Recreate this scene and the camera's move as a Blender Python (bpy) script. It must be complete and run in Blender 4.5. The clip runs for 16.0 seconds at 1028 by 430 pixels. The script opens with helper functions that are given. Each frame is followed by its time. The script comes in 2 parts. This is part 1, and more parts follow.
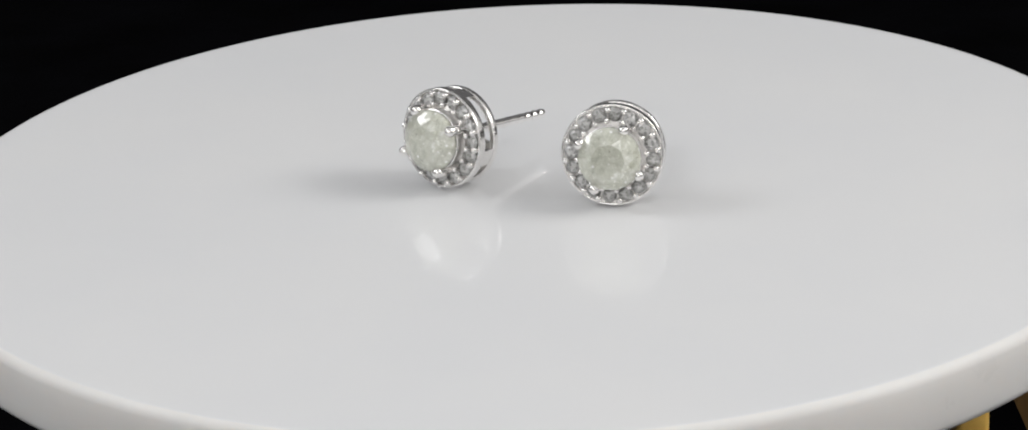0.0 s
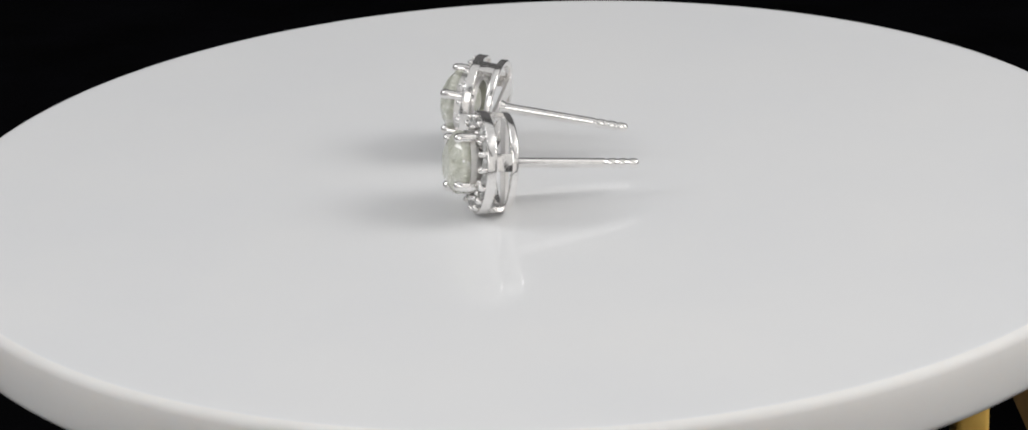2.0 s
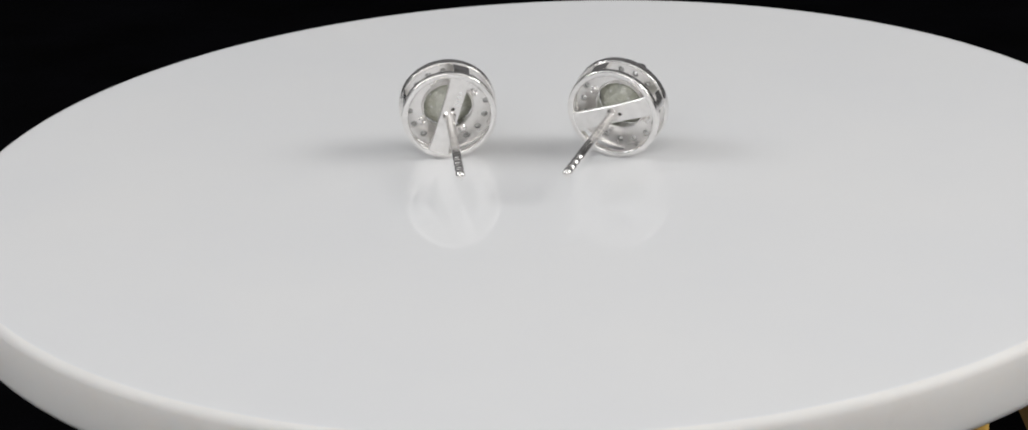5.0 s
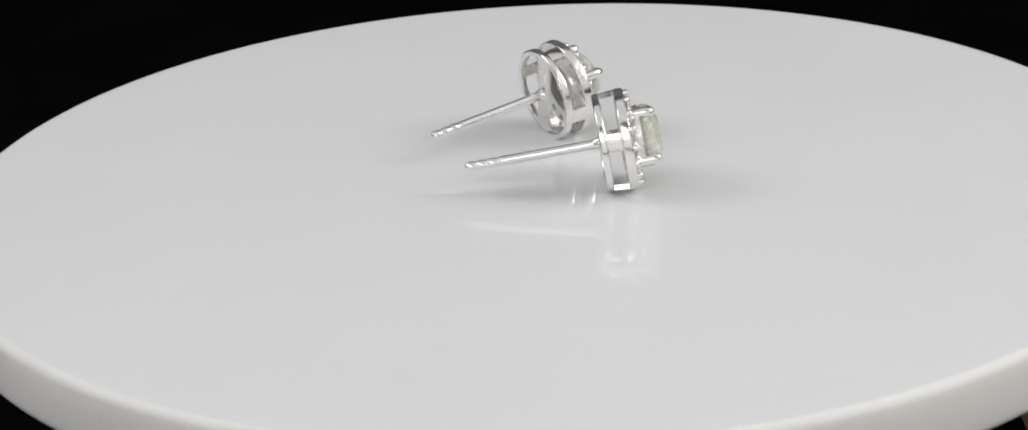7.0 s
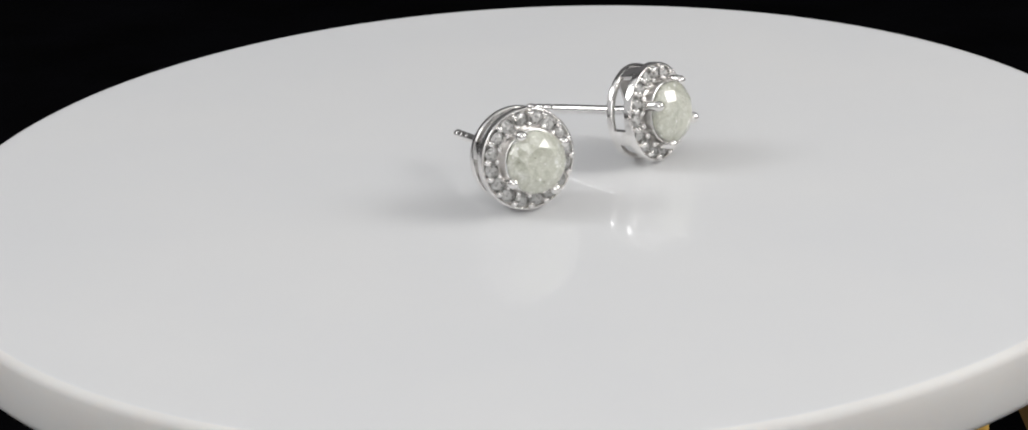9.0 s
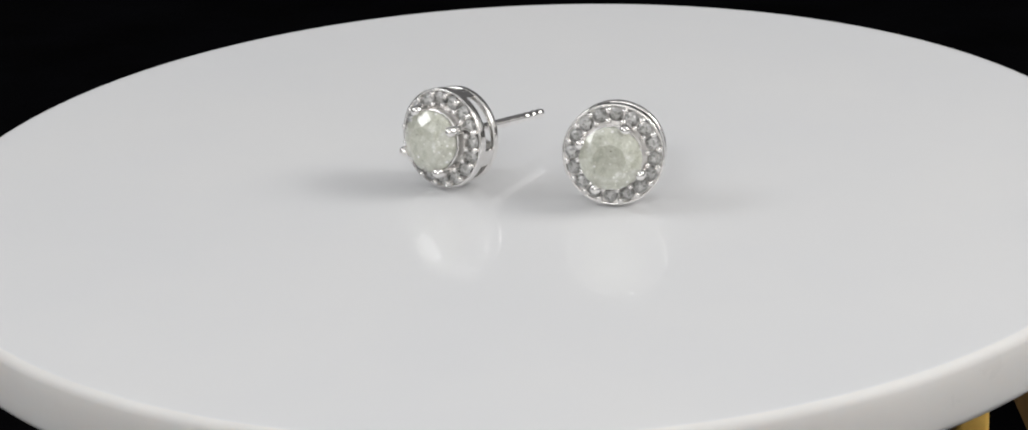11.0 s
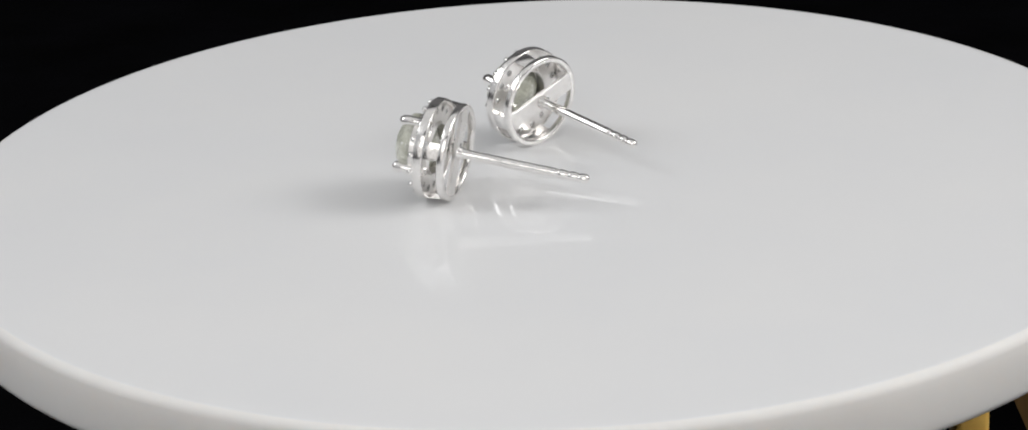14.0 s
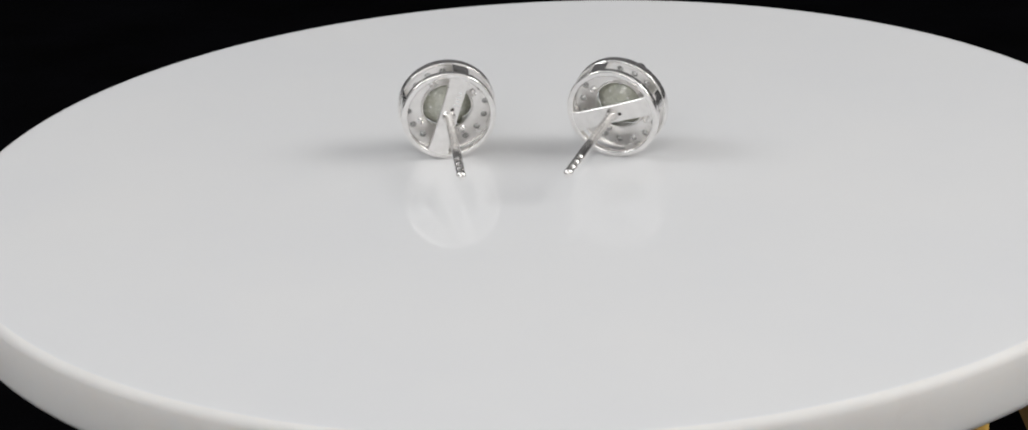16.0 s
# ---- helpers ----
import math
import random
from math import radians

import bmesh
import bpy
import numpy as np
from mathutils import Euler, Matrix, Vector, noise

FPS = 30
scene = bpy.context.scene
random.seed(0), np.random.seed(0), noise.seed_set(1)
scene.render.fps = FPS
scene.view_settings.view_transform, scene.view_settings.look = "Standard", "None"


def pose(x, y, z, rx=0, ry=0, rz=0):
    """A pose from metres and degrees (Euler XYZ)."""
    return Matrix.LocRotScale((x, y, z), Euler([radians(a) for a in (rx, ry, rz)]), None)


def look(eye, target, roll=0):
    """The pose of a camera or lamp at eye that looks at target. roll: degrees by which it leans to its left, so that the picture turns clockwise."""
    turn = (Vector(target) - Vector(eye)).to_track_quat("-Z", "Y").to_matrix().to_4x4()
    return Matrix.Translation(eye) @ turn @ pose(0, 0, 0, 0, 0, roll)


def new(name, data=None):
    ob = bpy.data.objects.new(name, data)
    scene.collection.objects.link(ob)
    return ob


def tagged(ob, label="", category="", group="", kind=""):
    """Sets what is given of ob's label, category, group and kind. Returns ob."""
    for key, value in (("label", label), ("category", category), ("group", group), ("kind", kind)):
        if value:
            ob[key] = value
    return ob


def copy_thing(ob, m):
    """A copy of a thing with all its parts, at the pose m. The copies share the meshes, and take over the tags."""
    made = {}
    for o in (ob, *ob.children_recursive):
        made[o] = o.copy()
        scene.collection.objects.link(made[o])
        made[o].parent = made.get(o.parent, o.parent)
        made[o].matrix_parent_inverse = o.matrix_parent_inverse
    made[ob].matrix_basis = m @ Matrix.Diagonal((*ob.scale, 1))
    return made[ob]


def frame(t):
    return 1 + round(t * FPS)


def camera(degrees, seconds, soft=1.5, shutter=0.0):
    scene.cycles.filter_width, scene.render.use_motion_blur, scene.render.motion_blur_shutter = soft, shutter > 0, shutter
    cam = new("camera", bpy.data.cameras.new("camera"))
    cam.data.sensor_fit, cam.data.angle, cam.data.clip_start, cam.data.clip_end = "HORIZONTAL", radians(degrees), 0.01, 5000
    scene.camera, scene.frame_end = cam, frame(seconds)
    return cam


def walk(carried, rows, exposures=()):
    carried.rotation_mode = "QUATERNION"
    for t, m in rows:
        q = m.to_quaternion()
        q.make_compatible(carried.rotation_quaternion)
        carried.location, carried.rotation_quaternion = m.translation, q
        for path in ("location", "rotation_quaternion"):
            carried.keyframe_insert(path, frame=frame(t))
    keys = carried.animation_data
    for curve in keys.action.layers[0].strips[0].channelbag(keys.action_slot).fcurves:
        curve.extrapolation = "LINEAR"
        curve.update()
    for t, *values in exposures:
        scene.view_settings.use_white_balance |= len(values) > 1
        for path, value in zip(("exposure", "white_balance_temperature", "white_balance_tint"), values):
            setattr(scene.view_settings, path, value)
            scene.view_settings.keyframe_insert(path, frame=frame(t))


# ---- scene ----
# Camera: fixed on a tripod, looking down at a small revolving plate.
EYE = Vector((0.0, -0.17738, 0.06589))
YAW, PITCH, LEAN = -0.01290, 0.37229, -2.727
AIM = Vector((math.sin(YAW) * math.cos(PITCH), math.cos(YAW) * math.cos(PITCH), -math.sin(PITCH)))
cam = camera(23.54, 16.0, soft=1.7)
walk(cam, [(0.0, look(EYE, EYE + AIM, LEAN)), (16.0, look(EYE, EYE + AIM, LEAN))])

MM = 0.001
SPIN = 0.5702                      # radians a second, clockwise from above
TILT = Euler((-0.00187, -0.00072, 0)).to_matrix().to_4x4()


def turned(t):
    """The pose of the revolving plate's axis frame at t seconds."""
    return Matrix.Rotation(-SPIN * t, 4, "Z") @ TILT


# ---- world and lamps ----
world = bpy.data.worlds.new("dark_studio")
scene.world = world
world.use_nodes = True
world.node_tree.nodes["Background"].inputs[0].default_value = (1.0, 0.98, 0.99, 1)
world.node_tree.nodes["Background"].inputs[1].default_value = 0.068


def softbox(name, eye, target, wide, high, watts, colour):
    data = bpy.data.lights.new(name, "AREA")
    data.shape, data.size, data.size_y = "RECTANGLE", wide, high
    data.energy, data.color = watts, colour
    ob = new(name, data)
    ob.matrix_world = look(eye, target)
    return ob


# a white light tent over black cloth, with a stronger lamp behind its right side
softbox("tent_right", (0.40, -0.10, 0.28), (0, 0, 0.02), 0.70, 0.55, 0.70, (1.0, 0.985, 0.97))
softbox("tent_left", (-0.40, -0.10, 0.28), (0, 0, 0.02), 0.70, 0.55, 0.50, (0.975, 0.985, 1.0))
softbox("tent_top", (0.0, -0.02, 0.50), (0, -0.02, 0), 0.70, 0.60, 0.73, (1.0, 1.0, 1.0))
softbox("tent_front", (0.0, -0.62, 0.17), (0, 0, 0), 0.90, 0.42, 0.85, (1.0, 0.98, 0.96))
softbox("tent_back", (0.0, 0.50, 0.26), (0, 0, 0.02), 0.90, 0.40, 0.055, (0.98, 0.97, 1.0))
softbox("key_lamp", (0.36, -0.05, 0.26), (0, 0, 0), 0.19, 0.17, 0.72, (1.0, 0.985, 0.96))
softbox("second_lamp", (-0.37, 0.025, 0.31), (0, 0, 0), 0.18, 0.16, 0.47, (0.98, 0.99, 1.0))
softbox("front_lamp", (-0.09, -0.44, 0.29), (0, 0, 0), 0.30, 0.20, 0.42, (1.0, 0.99, 0.98))


# ---- materials ----
def material(name, base, rough=0.5, metal=0.0):
    m = bpy.data.materials.new(name)
    m.use_nodes = True
    b = m.node_tree.nodes["Principled BSDF"]
    b.inputs["Base Color"].default_value = (*base, 1)
    b.inputs["Roughness"].default_value = rough
    b.inputs["Metallic"].default_value = metal
    return m, m.node_tree.nodes, m.node_tree.links, b


def noise_of(n, l, scale, detail=4.0, rough=0.55):
    co = n.new("ShaderNodeTexCoord")
    tex = n.new("ShaderNodeTexNoise")
    tex.inputs["Scale"].default_value = scale
    tex.inputs["Detail"].default_value = detail
    tex.inputs["Roughness"].default_value = rough
    l.new(co.outputs["Object"], tex.inputs["Vector"])
    return tex


def ramp(n, l, source, stops):
    r = n.new("ShaderNodeValToRGB")
    while len(r.color_ramp.elements) < len(stops):
        r.color_ramp.elements.new(0.5)
    for e, (at, c) in zip(r.color_ramp.elements, stops):
        e.position, e.color = at, (*c, 1)
    l.new(source, r.inputs[0])
    return r


def spread(n, l, source, low, high, a=0.3, b=0.7):
    r = n.new("ShaderNodeMapRange")
    for key, value in (("From Min", a), ("From Max", b), ("To Min", low), ("To Max", high)):
        r.inputs[key].default_value = value
    l.new(source, r.inputs["Value"])
    return r.outputs["Result"]


def bumped(n, l, b, source, strength, metres):
    k = n.new("ShaderNodeBump")
    k.inputs["Strength"].default_value = strength
    k.inputs["Distance"].default_value = metres
    l.new(source, k.inputs["Height"])
    l.new(k.outputs["Normal"], b.inputs["Normal"])


def translucent(b):
    """Light enters the acrylic and spreads a few millimetres."""
    b.inputs["Subsurface Weight"].default_value = 0.7
    b.inputs["Subsurface Radius"].default_value = (1.0, 0.95, 0.9)
    b.inputs["Subsurface Scale"].default_value = 0.0035


def white_acrylic():
    m, n, l, b = material("white_acrylic", (0.8, 0.8, 0.8), 0.05)
    t = noise_of(n, l, 45, 3)
    r = ramp(n, l, t.outputs["Fac"], [(0.3, (0.768, 0.775, 0.790)), (0.7, (0.795, 0.797, 0.802))])
    l.new(r.outputs["Color"], b.inputs["Base Color"])
    fine = noise_of(n, l, 900, 4)
    l.new(spread(n, l, fine.outputs["Fac"], 0.004, 0.016), b.inputs["Roughness"])
    b.inputs["IOR"].default_value = 1.32
    return m


def satin_acrylic():
    m, n, l, b = material("satin_acrylic_edge", (0.81, 0.785, 0.765), 0.4)
    t = noise_of(n, l, 160, 4)
    r = ramp(n, l, t.outputs["Fac"], [(0.3, (0.775, 0.76, 0.742)), (0.7, (0.80, 0.787, 0.77))])
    l.new(r.outputs["Color"], b.inputs["Base Color"])
    l.new(spread(n, l, t.outputs["Fac"], 0.26, 0.40), b.inputs["Roughness"])
    b.inputs["IOR"].default_value = 1.18
    translucent(b)
    return m


def silver(name, low, high):
    m, n, l, b = material(name, (0.9, 0.89, 0.89), 0.1, 1.0)
    t = noise_of(n, l, 1500, 4)
    l.new(spread(n, l, t.outputs["Fac"], low, high), b.inputs["Roughness"])
    r = ramp(n, l, t.outputs["Fac"], [(0.3, (0.835, 0.818, 0.80)), (0.65, (0.92, 0.905, 0.89))])
    l.new(r.outputs["Color"], b.inputs["Base Color"])
    slow = noise_of(n, l, 900, 2)
    bumped(n, l, b, slow.outputs["Fac"], 0.25, 0.00012)
    return m


def milky_stone():
    m, n, l, b = material("milky_diamond", (0.7, 0.7, 0.55), 0.03)
    t = noise_of(n, l, 1300, 6, 0.66)
    r = ramp(n, l, t.outputs["Fac"], [(0.30, (0.49, 0.50, 0.42)), (0.43, (0.63, 0.64, 0.55)),
                                      (0.56, (0.72, 0.73, 0.645)), (0.68, (0.95, 0.955, 0.91))])
    specks = noise_of(n, l, 3600, 2, 0.5)
    dark = ramp(n, l, specks.outputs["Fac"], [(0.26, (0.45, 0.44, 0.37)), (0.31, (0.98, 0.98, 0.98)), (0.66, (1, 1, 1)), (0.70, (1.4, 1.4, 1.45))])
    mix = n.new("ShaderNodeMix")
    mix.data_type, mix.blend_type = "RGBA", "MULTIPLY"
    mix.inputs["Factor"].default_value = 1.0
    l.new(r.outputs["Color"], mix.inputs[6])
    l.new(dark.outputs["Color"], mix.inputs[7])
    # white flecks and a few hair cracks inside the stone
    place = n.new("ShaderNodeTexCoord")
    cells = n.new("ShaderNodeTexVoronoi")
    cells.inputs["Scale"].default_value = 1500
    l.new(place.outputs["Object"], cells.inputs["Vector"])
    fleck = ramp(n, l, cells.outputs["Distance"], [(0.13, (1, 1, 1)), (0.20, (0, 0, 0))])
    white = n.new("ShaderNodeMix")
    white.data_type = "RGBA"
    white.inputs[7].default_value = (0.98, 0.98, 0.96, 1)
    l.new(fleck.outputs["Color"], white.inputs[0])
    l.new(mix.outputs[2], white.inputs[6])
    crack = n.new("ShaderNodeTexVoronoi")
    crack.feature = "DISTANCE_TO_EDGE"
    crack.inputs["Scale"].default_value = 620
    bend = noise_of(n, l, 1500, 3)
    shifted = n.new("ShaderNodeMixRGB")
    shifted.inputs[0].default_value = 0.0009
    l.new(place.outputs["Object"], shifted.inputs[1])
    l.new(bend.outputs["Color"], shifted.inputs[2])
    l.new(shifted.outputs[0], crack.inputs["Vector"])
    lines = ramp(n, l, crack.outputs["Distance"], [(0.0, (0.62, 0.60, 0.52)), (0.035, (1, 1, 1))])
    veined = n.new("ShaderNodeMix")
    veined.data_type, veined.blend_type = "RGBA", "MULTIPLY"
    veined.inputs["Factor"].default_value = 0.35
    l.new(white.outputs[2], veined.inputs[6])
    l.new(lines.outputs["Color"], veined.inputs[7])
    l.new(veined.outputs[2], b.inputs["Base Color"])
    b.inputs["IOR"].default_value = 2.05
    b.inputs["Transmission Weight"].default_value = 0.1
    b.inputs["Subsurface Weight"].default_value = 0.45
    b.inputs["Subsurface Radius"].default_value = (1.0, 1.0, 0.92)
    b.inputs["Subsurface Scale"].default_value = 0.0008
    facet_cells = n.new("ShaderNodeTexVoronoi")
    facet_cells.inputs["Scale"].default_value = 1900
    co = n.new("ShaderNodeTexCoord")
    l.new(co.outputs["Object"], facet_cells.inputs["Vector"])
    bumped(n, l, b, facet_cells.outputs["Distance"], 0.05, 0.0001)
    return m


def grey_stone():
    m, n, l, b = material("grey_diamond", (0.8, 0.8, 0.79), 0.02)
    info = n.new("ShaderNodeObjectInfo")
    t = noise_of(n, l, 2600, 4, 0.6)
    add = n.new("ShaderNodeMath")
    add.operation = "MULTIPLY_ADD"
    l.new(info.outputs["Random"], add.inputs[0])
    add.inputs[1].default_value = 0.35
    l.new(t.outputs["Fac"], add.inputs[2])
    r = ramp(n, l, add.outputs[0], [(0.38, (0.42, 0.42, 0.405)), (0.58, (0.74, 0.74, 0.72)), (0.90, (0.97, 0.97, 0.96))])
    # sparkle of the facets put into the colour, as light and dark cells
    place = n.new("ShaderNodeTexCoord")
    facet_cells = n.new("ShaderNodeTexVoronoi")
    facet_cells.inputs["Scale"].default_value = 4200
    l.new(place.outputs["Object"], facet_cells.inputs["Vector"])
    painted_sparkle = ramp(n, l, facet_cells.outputs["Color"], [(0.25, (0.35, 0.35, 0.34)), (0.5, (0.9, 0.9, 0.9)), (0.75, (1, 1, 1))])
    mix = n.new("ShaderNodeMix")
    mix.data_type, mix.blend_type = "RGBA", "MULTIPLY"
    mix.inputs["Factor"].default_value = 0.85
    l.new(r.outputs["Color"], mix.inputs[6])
    l.new(painted_sparkle.outputs["Color"], mix.inputs[7])
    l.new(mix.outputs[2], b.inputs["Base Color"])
    bumped(n, l, b, facet_cells.outputs["Distance"], 0.35, 0.00012)
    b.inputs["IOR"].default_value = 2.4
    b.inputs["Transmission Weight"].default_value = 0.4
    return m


def black_cloth(name, low, high):
    m, n, l, b = material(name, low, 0.95)
    t = noise_of(n, l, 60, 6)
    r = ramp(n, l, t.outputs["Fac"], [(0.35, low), (0.7, high)])
    l.new(r.outputs["Color"], b.inputs["Base Color"])
    b.inputs["Specular IOR Level"].default_value = 0.02
    fine = noise_of(n, l, 1800, 2)
    bumped(n, l, b, fine.outputs["Fac"], 0.5, 0.0003)
    return m


def varnished(name, low, high):
    m, n, l, b = material(name, low, 0.35)
    t = noise_of(n, l, 250, 5)
    r = ramp(n, l, t.outputs["Fac"], [(0.3, low), (0.7, high)])
    l.new(r.outputs["Color"], b.inputs["Base Color"])
    return m


ACRYLIC, SATIN, MILKY, GREY = white_acrylic(), satin_acrylic(), milky_stone(), grey_stone()
SILVER, BRIGHT = silver("polished_silver", 0.11, 0.23), silver("burnished_silver", 0.03, 0.08)
MATTE = silver("satin_silver", 0.26, 0.42)
# dark metal colour that stands for the shade in the solder pit
PIT_SHADE = material("painted_pit_shade", (0.06, 0.055, 0.05), 0.5, 0.6)[0]
VELVET = black_cloth("black_velvet", (0.0008, 0.0008, 0.001), (0.002, 0.002, 0.0028))
BLACK = black_cloth("black_plastic", (0.002, 0.002, 0.002), (0.004, 0.004, 0.004))
GOLD = varnished("golden_varnish", (0.74, 0.42, 0.08), (0.88, 0.57, 0.15))
BROWN = varnished("brown_varnish", (0.20, 0.11, 0.04), (0.32, 0.19, 0.07))


# ---- mesh helpers (millimetres in, metres out) ----
def mesh_of(name, bm, mat, smooth=True):
    bmesh.ops.recalc_face_normals(bm, faces=bm.faces)
    bmesh.ops.scale(bm, vec=(MM, MM, MM), verts=bm.verts)
    me = bpy.data.meshes.new(name)
    bm.to_mesh(me)
    bm.free()
    me.materials.append(mat)
    for p in me.polygons:
        p.use_smooth = smooth
    return me


def part(name, bm, mat, parent, label="", smooth=True, sharp=35):
    me = mesh_of(name, bm, mat, smooth)
    if smooth:
        me.set_sharp_from_angle(angle=radians(sharp))
    return piece(name, me, parent, label=label)


def piece(name, me, parent, m=None, label=""):
    ob = new(name, me)
    ob.parent = parent
    if m is not None:
        ob.matrix_basis = m
    return tagged(ob, label)


def lathe(profile, steps, closed=True, bm=None, at=None):
    """Turns a profile of (radius, height) round the z axis."""
    bm = bm or bmesh.new()
    rings = []
    for r, z in profile:
        if r < 1e-6:
            rings.append([bm.verts.new((0, 0, z))])
        else:
            rings.append([bm.verts.new((r * math.cos(a), r * math.sin(a), z))
                          for a in (2 * math.pi * i / steps for i in range(steps))])
    pairs = list(zip(rings, rings[1:])) + ([(rings[-1], rings[0])] if closed else [])
    for p, q in pairs:
        for i in range(steps):
            j = (i + 1) % steps
            vs = [p[i % len(p)], p[j % len(p)], q[j % len(q)], q[i % len(q)]]
            vs = list(dict.fromkeys(vs))
            if len(vs) > 2:
                bm.faces.new(vs)
    return bm


def rounded(r0, r1, z0, z1, e, n=4):
    """A rounded rectangular ring profile."""
    out = []
    for cr, cz, a0 in ((r1 - e, z0 + e, -90), (r1 - e, z1 - e, 0), (r0 + e, z1 - e, 90), (r0 + e, z0 + e, 180)):
        for i in range(n + 1):
            a = radians(a0 + 90 * i / n)
            out.append((cr + e * math.cos(a), cz + e * math.sin(a)))
    return out


def arc_block(r0, r1, z0, z1, a0, a1, e, steps=6):
    """A curved block between two radii, heights and angles, with eased edges."""
    bm = bmesh.new()
    prof = rounded(r0, r1, z0, z1, e, 2)
    rings = []
    for i in range(steps + 1):
        a = a0 + (a1 - a0) * i / steps
        rings.append([bm.verts.new((r * math.cos(a), r * math.sin(a), z)) for r, z in prof])
    k = len(prof)
    for p, q in zip(rings, rings[1:]):
        for i in range(k):
            bm.faces.new((p[i], p[(i + 1) % k], q[(i + 1) % k], q[i]))
    bm.faces.new(rings[0])
    bm.faces.new(rings[-1][::-1])
    return bm


def tube(path, radii, sides):
    """A round rod along a path of points, closed by points at both ends."""
    bm = bmesh.new()
    rings = []
    for i, (p, r) in enumerate(zip(path, radii)):
        p = Vector(p)
        d = (Vector(path[min(i + 1, len(path) - 1)]) - Vector(path[max(i - 1, 0)])).normalized()
        u = d.orthogonal().normalized() if abs(d.x) > 0.9 else Vector((1, 0, 0)).cross(d).normalized()
        v = d.cross(u)
        rings.append([bm.verts.new(p + r * (math.cos(a) * u + math.sin(a) * v))
                      for a in (2 * math.pi * j / sides for j in range(sides))])
    for p, q in zip(rings, rings[1:]):
        for j in range(sides):
            bm.faces.new((p[j], p[(j + 1) % sides], q[(j + 1) % sides], q[j]))
    bm.faces.new(rings[0][::-1])
    bm.faces.new(rings[-1])
    return bm


def brilliant(radius, crown, pavilion, girdle, table, fold=8, turn=0.0):
    """A round brilliant cut, girdle at z = 0."""
    bm = bmesh.new()

    def ring(r, z, n, off):
        return [bm.verts.new((r * math.cos(2 * math.pi * (i + off) / n + turn), r * math.sin(2 * math.pi * (i + off) / n + turn), z)) for i in range(n)]
    n = fold
    top = ring(table * radius, crown, n, 0)
    star = ring(radius * (0.35 + 0.65 * table) * 1.03, crown * 0.62, n, 0.5)
    gt = ring(radius, girdle / 2, 2 * n, 0)
    gb = ring(radius, -girdle / 2, 2 * n, 0)
    low = ring(radius * 0.45, -girdle / 2 - pavilion * 0.62, n, 0)
    tip = bm.verts.new((0, 0, -girdle / 2 - pavilion))
    bm.faces.new(top)
    for i in range(n):
        j = (i + 1) % n
        h = (i - 1) % n
        bm.faces.new((top[i], star[i], top[j]))
        bm.faces.new((top[i], star[h], gt[2 * i], star[i]))
        bm.faces.new((star[i], gt[2 * i], gt[2 * i + 1]))
        bm.faces.new((star[i], gt[2 * i + 1], gt[(2 * i + 2) % (2 * n)]))
        for k in (2 * i, 2 * i + 1):
            m = (k + 1) % (2 * n)
            bm.faces.new((gt[k], gb[k], gb[m], gt[m]))
        bm.faces.new((gb[2 * i], low[i], gb[2 * i + 1]))
        bm.faces.new((gb[2 * i + 1], low[i], low[j]))
        bm.faces.new((gb[2 * i + 1], low[j], gb[(2 * i + 2) % (2 * n)]))
        bm.faces.new((low[i], tip, low[j]))
    return bm


# ---- the setting: black velvet table and curtain ----
def setting():
    bm = bmesh.new()
    bmesh.ops.create_grid(bm, x_segments=60, y_segments=60, size=700)
    for v in bm.verts:
        v.co.z = -62.6 + 0.9 * noise.noise(v.co * 0.008)
    ob = new("ground", mesh_of("ground", bm, VELVET))
    tagged(ob, "black velvet cloth spread over the table", "table cloth", kind="structure")
    wall = bmesh.new()
    rows = []
    for j in range(13):
        rows.append([wall.verts.new((-690 + 11.5 * i, 640 + 16 * math.sin(i * 0.55 + 0.4 * math.sin(i * 0.17)) + 14 * noise.noise(Vector((i * 0.3, j * 0.2, 0))), -70 + 6 * j))
                     for i in range(121)])
    for p, q in zip(rows, rows[1:]):
        for i in range(120):
            wall.faces.new((p[i], p[i + 1], q[i + 1], q[i]))
    back = new("backdrop", mesh_of("backdrop", wall, VELVET))
    tagged(back, "black velvet cloth gathered in low folds", "cloth", kind="structure")


# ---- the revolving display stand ----
PLATE_R, PLATE_H, PLATE_E, PLATE_LOW = 45.96, 4.73, 0.7, 0.8


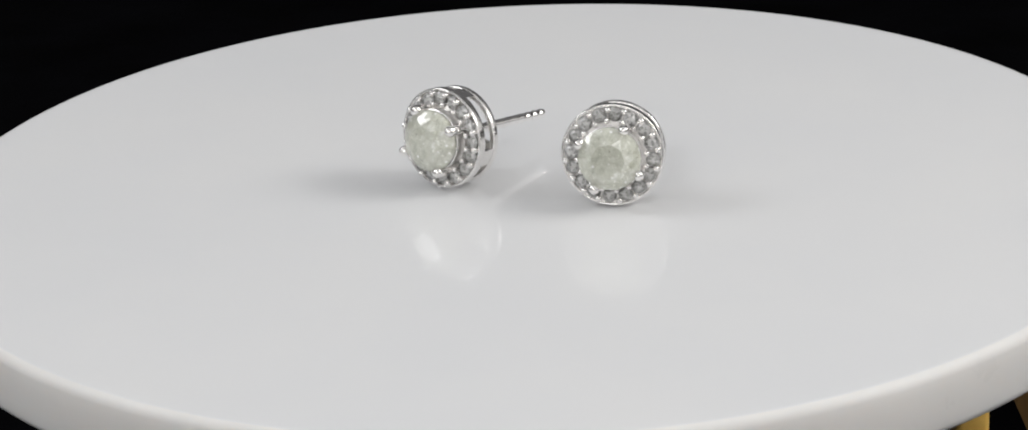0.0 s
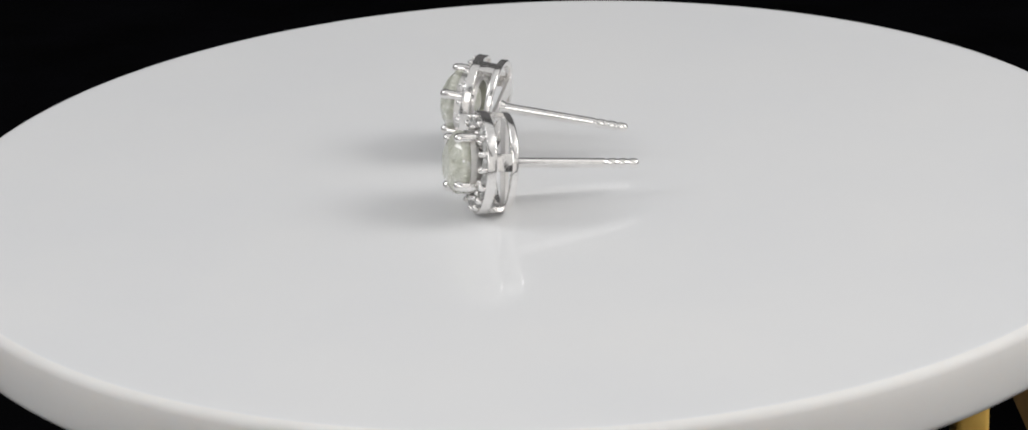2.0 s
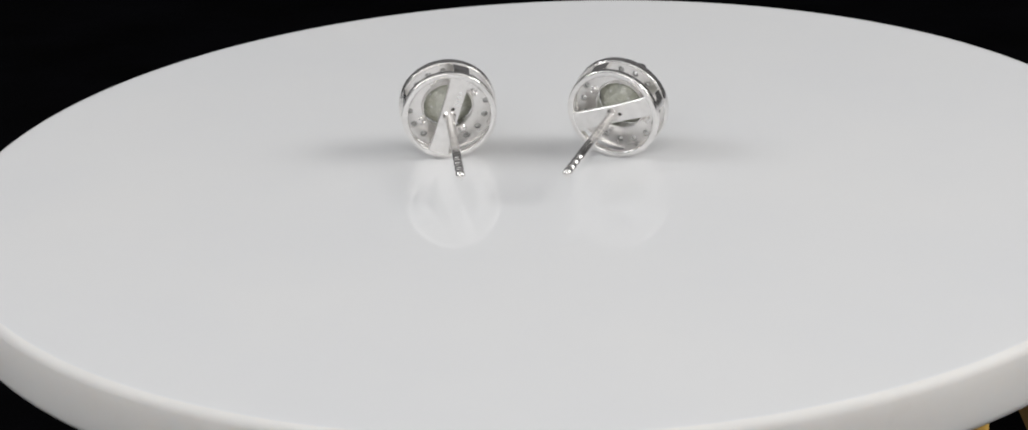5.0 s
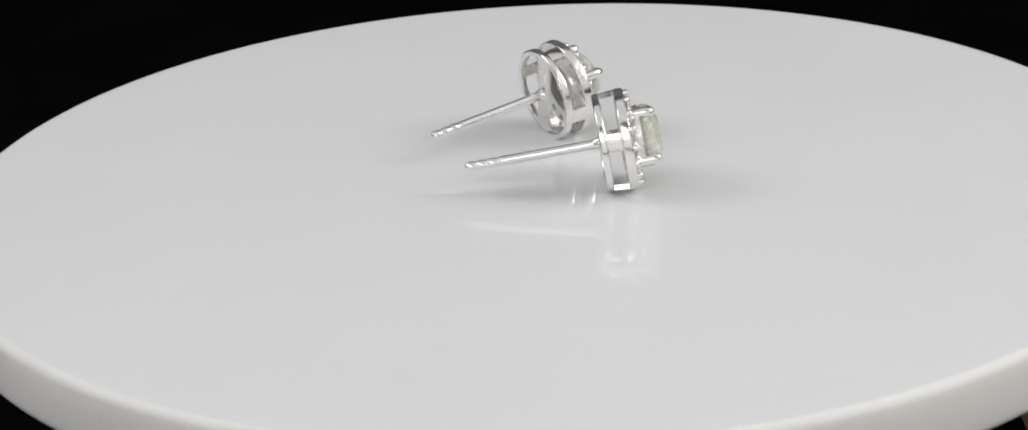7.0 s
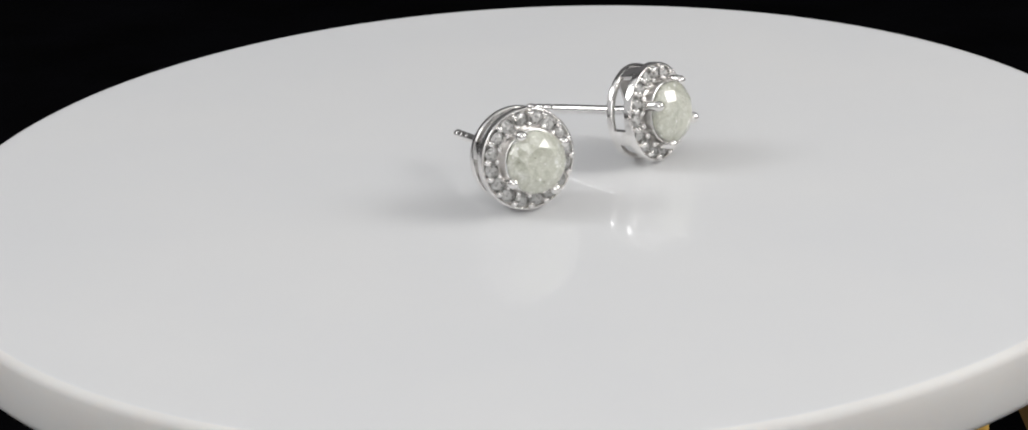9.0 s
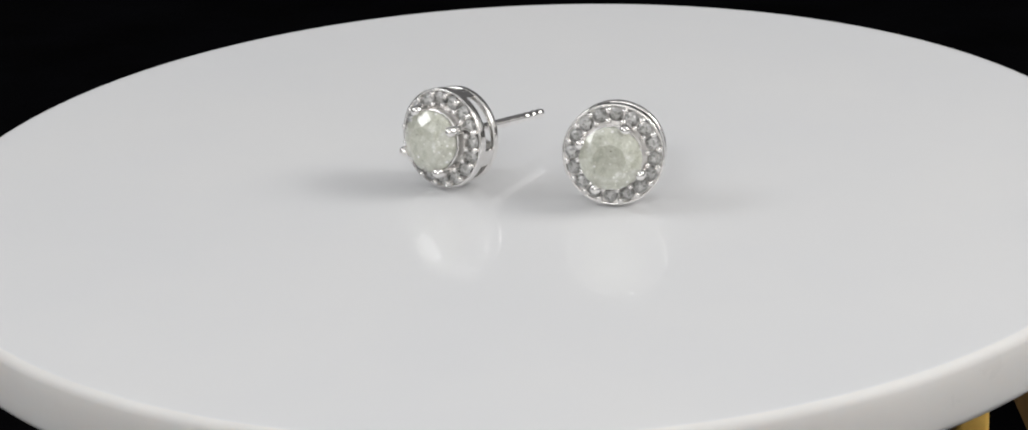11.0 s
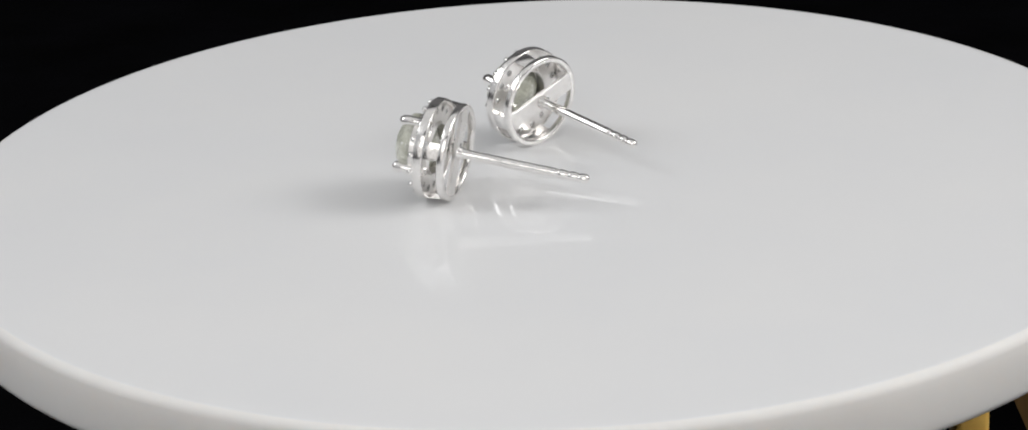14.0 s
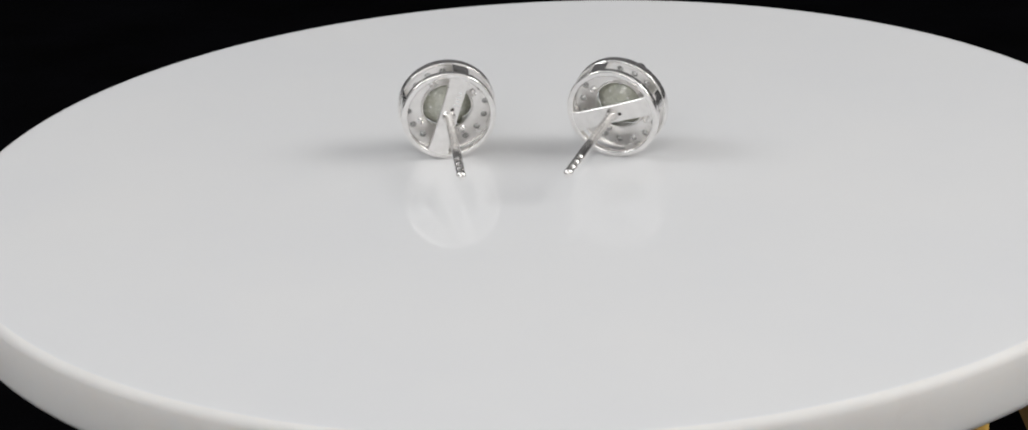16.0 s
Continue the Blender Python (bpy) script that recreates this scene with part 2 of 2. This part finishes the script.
def display_plate():
    root = new("display_plate")
    tagged(root, "round glossy white acrylic turntable plate with rounded edge", "turntable")
    band = []
    for e, cz, a0 in ((PLATE_LOW, -PLATE_H + PLATE_LOW, -90), (PLATE_E, -PLATE_E, 0)):
        for i in range(13):
            a = radians(a0 + 90 * i / 12)
            band.append((PLATE_R - e + e * math.cos(a), cz + e * math.sin(a)))
    inner = PLATE_R - PLATE_E
    prof = [(0, -PLATE_H), (inner * 0.6, -PLATE_H)] + band + [(inner * k, 0) for k in (0.985, 0.85, 0.5)] + [(0, 0)]
    bm = lathe(prof, 256, closed=False)
    bmesh.ops.translate(bm, vec=(-1.03, -0.062, 0.05), verts=bm.verts)
    disc = part("disc", bm, ACRYLIC, root, "white acrylic disc with a satin rounded edge", sharp=60)
    disc.data.materials.append(SATIN)
    for p in disc.data.polygons:
        p.material_index = 0 if p.center.z > 0.03 * MM else 1
    hub = lathe([(0, -PLATE_H - 3)] + [(9, -PLATE_H - 3), (9.5, -PLATE_H - 2.6), (9.5, -PLATE_H)] + [(0, -PLATE_H)], 48, closed=False)
    part("hub", hub, BLACK, root, "black plastic hub under the plate")
    return root


def display_base():
    root = new("pedestal")
    tagged(root, "plain black pedestal standing on black velvet", "pedestal")
    low = -62.5
    part("housing", lathe([(0, low), (29, low), (30, low + 1), (30, -22), (28, -20), (12, -18), (11, -17), (11, -PLATE_H - 3.05), (0, -PLATE_H - 3.05)], 64, closed=False), BLACK, root)
    return root


def wooden_block(x0, x1, y0, y1, z1, mat, label):
    bm = bmesh.new()
    bmesh.ops.create_cube(bm, size=1)
    for v in bm.verts:
        v.co = Vector(((x0 + x1) / 2 + v.co.x * (x1 - x0), (y0 + y1) / 2 + v.co.y * (y1 - y0), (z1 - 62.5) / 2 + v.co.z * (z1 + 62.5)))
    bmesh.ops.bevel(bm, geom=bm.edges, offset=0.5, segments=2, affect="EDGES", profile=0.5)
    ob = new("wooden_block", mesh_of("wooden_block", bm, mat))
    return tagged(ob, label, "wooden block", "wooden blocks")


# ---- the earrings ----
def halo_plate(count, r0, r1, rc, hole, z0, z1):
    """A flat annulus pierced by a ring of round holes."""
    bm = bmesh.new()
    half = math.pi / count
    for s in range(count):
        mid = 2 * math.pi * s / count
        c = Vector((rc, 0))
        spots = []
        for corner in ((r1, half), (r0, half), (r0, -half), (r1, -half)):
            spots.append(Vector((corner[0] * math.cos(corner[1]), corner[0] * math.sin(corner[1]))))
        for k in range(1, 4):
            a = -half + 2 * half * k / 4
            spots.append(Vector((r1 * math.cos(a), r1 * math.sin(a))))
            spots.append(Vector((r0 * math.cos(a), r0 * math.sin(a))))
            r = r0 + (r1 - r0) * k / 4
            spots.append(Vector((r * math.cos(half), r * math.sin(half))))
            spots.append(Vector((r * math.cos(half), -r * math.sin(half))))
        spots.sort(key=lambda p: math.atan2(p.y - c.y, p.x - c.x))
        cs, sn = math.cos(mid), math.sin(mid)
        loops = []
        for z in (z0, z1):
            out = [bm.verts.new((p.x * cs - p.y * sn, p.x * sn + p.y * cs, z)) for p in spots]
            inn = []
            for p in spots:
                d = (p - c).normalized() * hole + c
                inn.append(bm.verts.new((d.x * cs - d.y * sn, d.x * sn + d.y * cs, z)))
            loops.append((out, inn))
        n = len(spots)
        for i in range(n):
            j = (i + 1) % n
            (ob_, ib), (ot, it) = loops
            bm.faces.new((ob_[i], ob_[j], ib[j], ib[i]))
            bm.faces.new((ot[i], it[i], it[j], ot[j]))
            bm.faces.new((ib[i], ib[j], it[j], it[i]))
    bmesh.ops.remove_doubles(bm, verts=bm.verts, dist=1e-4)
    return bm


HEAD_R = 3.81
STONES = 16


def strut_block():
    """One upright of the gallery, leaning out from the back ring to the halo."""
    bm = arc_block(3.38, 3.76, 0.58, 2.02, -0.175, 0.175, 0.07)
    for v in bm.verts:
        k = 1 + 0.03 * (v.co.z - 2.02) / 1.44
        v.co.x, v.co.y = v.co.x * k, v.co.y * k
    return bm


def domed_cut(radius, table, star, rings, fold, turn):
    """A stone with a flat table, kite-shaped crown facets, a round girdle and a rounded, faceted pavilion that ends in a point.
    table, star and each of rings are (share of radius, height); the rings run from the girdle's top down."""
    bm = bmesh.new()

    def ring(share, z, n, off):
        return [bm.verts.new((share * radius * math.cos(2 * math.pi * (i + off) / n + turn),
                              share * radius * math.sin(2 * math.pi * (i + off) / n + turn), z)) for i in range(n)]
    top, mid = ring(*table, fold, 0), ring(*star, fold, 0.5)
    body = [ring(*r, 2 * fold, 0) for r in rings]
    tip = bm.verts.new((0, 0, rings[-1][1] - 0.10))
    bm.faces.new(top)
    edge = body[0]
    for i in range(fold):
        j, h = (i + 1) % fold, (i - 1) % fold
        bm.faces.new((top[i], mid[i], top[j]))
        bm.faces.new((top[i], mid[h], edge[2 * i], mid[i]))
        bm.faces.new((mid[i], edge[2 * i], edge[2 * i + 1]))
        bm.faces.new((mid[i], edge[2 * i + 1], edge[(2 * i + 2) % (2 * fold)]))
    for p, q in zip(body, body[1:]):
        for i in range(2 * fold):
            j = (i + 1) % (2 * fold)
            bm.faces.new((p[i], q[i], q[j], p[j]))
    for i in range(2 * fold):
        bm.faces.new((body[-1][i], tip, body[-1][(i + 1) % (2 * fold)]))
    return bm


def centre_stone(root):
    rings = [(0.99, 4.08), (1.01, 3.94), (1.01, 3.72), (0.985, 3.56), (0.93, 3.20), (0.82, 2.76), (0.64, 2.38), (0.40, 2.08), (0.15, 1.92)]
    bm = domed_cut(2.32, (0.55, 4.80), (0.80, 4.50), rings, 9, radians(12))
    part("centre_stone", bm, MILKY, root, "milky pale green round diamond", smooth=False)


def stud_earring():
    """Local z points out of the face, y up; the cross bar lies along x. The post runs down -z from the back of the bar."""
    root = new("stud_earring")
    # post with a soldered foot, three shallow grooves and a rounded tip
    zs = [0.46, 0.22, 0.10, -0.02, -0.16, -0.34, -3, -7.0]
    rs = [0.58, 0.56, 0.52, 0.46, 0.40, 0.365, 0.36, 0.36]
    for groove in (-7.45, -8.30, -9.10):
        zs += [groove + 0.26, groove + 0.15, groove + 0.06, groove - 0.06, groove - 0.15, groove - 0.26]
        rs += [0.36, 0.33, 0.29, 0.29, 0.33, 0.36]
    zs += [-9.62, -9.78, -9.90, -9.96]
    rs += [0.36, 0.31, 0.19, 0.04]
    part("post", tube([(0, 0, z) for z in zs], rs, 24), SILVER, root, "straight silver post with grooved tip", sharp=50)
    # back ring and its cross bar
    part("back_ring", lathe(rounded(3.22, 3.69, 0.20, 0.76, 0.14), 96), SILVER, root)
    bar = bmesh.new()
    pts = []
    for x, w in ((-3.30, 0.92), (-3.10, 0.82), (-2.8, 0.76), (-1.4, 0.71), (1.4, 0.71), (2.8, 0.76), (3.10, 0.82), (3.30, 0.92)):
        pts.append([bar.verts.new((x, y, z)) for y, z in ((-w, 0.27), (-w + 0.04, 0.225), (w - 0.04, 0.225), (w, 0.27), (w, 0.50), (-w, 0.50))])
    for p, q in zip(pts, pts[1:]):
        for i in range(6):
            bar.faces.new((p[i], p[(i + 1) % 6], q[(i + 1) % 6], q[i]))
    bar.faces.new(pts[0])
    bar.faces.new(pts[-1][::-1])
    part("cross_bar", bar, MATTE, root, "flat silver bar across the open back", sharp=20)
    # the pit is a flat bead; its hollow's shade is only dark colour
    pit = bmesh.new()
    bmesh.ops.create_uvsphere(pit, u_segments=12, v_segments=6, radius=0.13)
    bmesh.ops.scale(pit, vec=(1.3, 1, 0.3), verts=pit.verts)
    bmesh.ops.translate(pit, vec=(0.62, 0.10, 0.225), verts=pit.verts)
    part("solder_pit", pit, PIT_SHADE, root, "solder pit beside the post, its shade put into the colour")
    # gallery struts
    strut = mesh_of("strut", strut_block(), SILVER)
    strut.set_sharp_from_angle(angle=radians(35))
    for k in range(4):
        piece("strut", strut, root, Matrix.Rotation(k * math.pi / 2, 4, "Z"))
    # halo
    part("halo_plate", halo_plate(STONES, 1.98, 3.66, 3.02, 0.27, 2.08, 2.30), MATTE, root)
    part("halo_rim", lathe(rounded(3.60, HEAD_R, 1.86, 2.58, 0.09), 96), SILVER, root)
    part("basket", lathe([(1.88, 1.92), (1.98, 1.87), (2.16, 2.3), (2.30, 3.02), (2.36, 3.40), (2.30, 3.44), (2.24, 3.05), (2.02, 2.4)], 64), MATTE, root)
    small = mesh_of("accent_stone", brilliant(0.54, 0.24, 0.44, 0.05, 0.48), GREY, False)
    beads = []
    for size in (0.25, 0.24):
        dot = bmesh.new()
        bmesh.ops.create_uvsphere(dot, u_segments=12, v_segments=8, radius=size)
        for v in dot.verts:
            v.co.z = v.co.z * 1.1 if v.co.z > 0 else v.co.z * 2.2
        beads.append(mesh_of("bead", dot, BRIGHT))
    bead, low_bead = beads
    rnd = random.Random(4)
    for k in range(STONES):
        a = 2 * math.pi * k / STONES
        tip = Matrix.Rotation(rnd.uniform(-0.16, 0.16), 4, "X") @ Matrix.Rotation(rnd.uniform(-0.12, 0.12), 4, "Y") @ Matrix.Rotation(rnd.uniform(0, 6.28), 4, "Z")
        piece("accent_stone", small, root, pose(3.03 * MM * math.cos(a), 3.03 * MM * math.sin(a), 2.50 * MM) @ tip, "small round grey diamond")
        for r, mesh in ((2.62, low_bead), (3.40, bead)):
            b = a + math.pi / STONES + rnd.uniform(-0.035, 0.035)
            piece("bead", mesh, root, pose(r * MM * math.cos(b), r * MM * math.sin(b), (2.76 + rnd.uniform(-0.04, 0.05)) * MM))
    # centre stone in four claws
    centre_stone(root)
    claw = mesh_of("prong", tube([(2.26, 0, 2.0), (2.42, 0, 2.6), (2.50, 0, 3.4), (2.48, 0, 3.95), (2.42, 0, 4.25), (2.36, 0, 4.42), (2.31, 0, 4.52), (2.29, 0, 4.55)],
                                 [0.33, 0.35, 0.37, 0.40, 0.42, 0.35, 0.20, 0.05], 16), BRIGHT)
    for k in range(4):
        piece("prong", claw, root, Matrix.Rotation(math.pi / 4 + k * math.pi / 2, 4, "Z"))
    return root


def stud_pose(base, face, bar):
    """Local pose on the plate: base point in mm, way the face looks, the bar's slope in degrees as seen from the front."""
    z = Vector(face).normalized()
    y = (Vector((0, 0, 1)) - z * z.z).normalized()
    x = y.cross(z)
    m = Matrix((x, y, z)).transposed().to_4x4()
    m.translation = Vector(base) * MM
    return m @ Matrix.Rotation(radians(bar), 4, "Z")


setting()
plate = display_plate()
base = display_base()
wooden_block(34.6, 37.5, 13.0, 17.0, -12, GOLD, "golden varnished wooden block standing upright on black velvet")
wooden_block(54.1, 62.0, 66.0, 110.0, -40, BROWN, "dark brown varnished wooden block lying on black velvet")
STUD_A = stud_pose((-5.865, -0.357, 3.655), (-0.6264, -0.7687, 0.1292), 162.5)
STUD_B = stud_pose((5.695, -5.20, 3.625), (-0.193, -0.9722, 0.1323), 108.2)
stud_a = stud_earring()
stud_a.matrix_basis = turned(0) @ STUD_A
stud_b = copy_thing(stud_a, turned(0) @ STUD_B)
stamp = bmesh.new()
for i, (high, low) in enumerate(((0.50, 0.12), (0.46, 0.16), (0.50, 0.12), (0.44, 0.18))):
    x = 1.05 + 0.34 * i
    box = bmesh.ops.create_cube(stamp, size=1)["verts"]
    for v in box:
        v.co = Vector((x + v.co.x * 0.16, (high + low) / 2 + v.co.y * (high - low), 0.224 + v.co.z * 0.012))
bar_b = next(o for o in stud_b.children if o.name.startswith("cross_bar"))
part("stamp", stamp, SILVER, bar_b, "tiny unreadable stamped mark on the bar", smooth=False)
tagged(stud_a, "silver halo stud earring with milky centre diamond", "earring", "pair of earrings")
tagged(stud_b, "silver halo stud earring with stamped bar and milky diamond", "earring", "pair of earrings")


def motions():
    times = [0.25 * i for i in range(65)]
    walk(plate, [(t, turned(t)) for t in times])
    walk(stud_a, [(t, turned(t) @ STUD_A) for t in times])
    walk(stud_b, [(t, turned(t) @ STUD_B) for t in times])


motions()
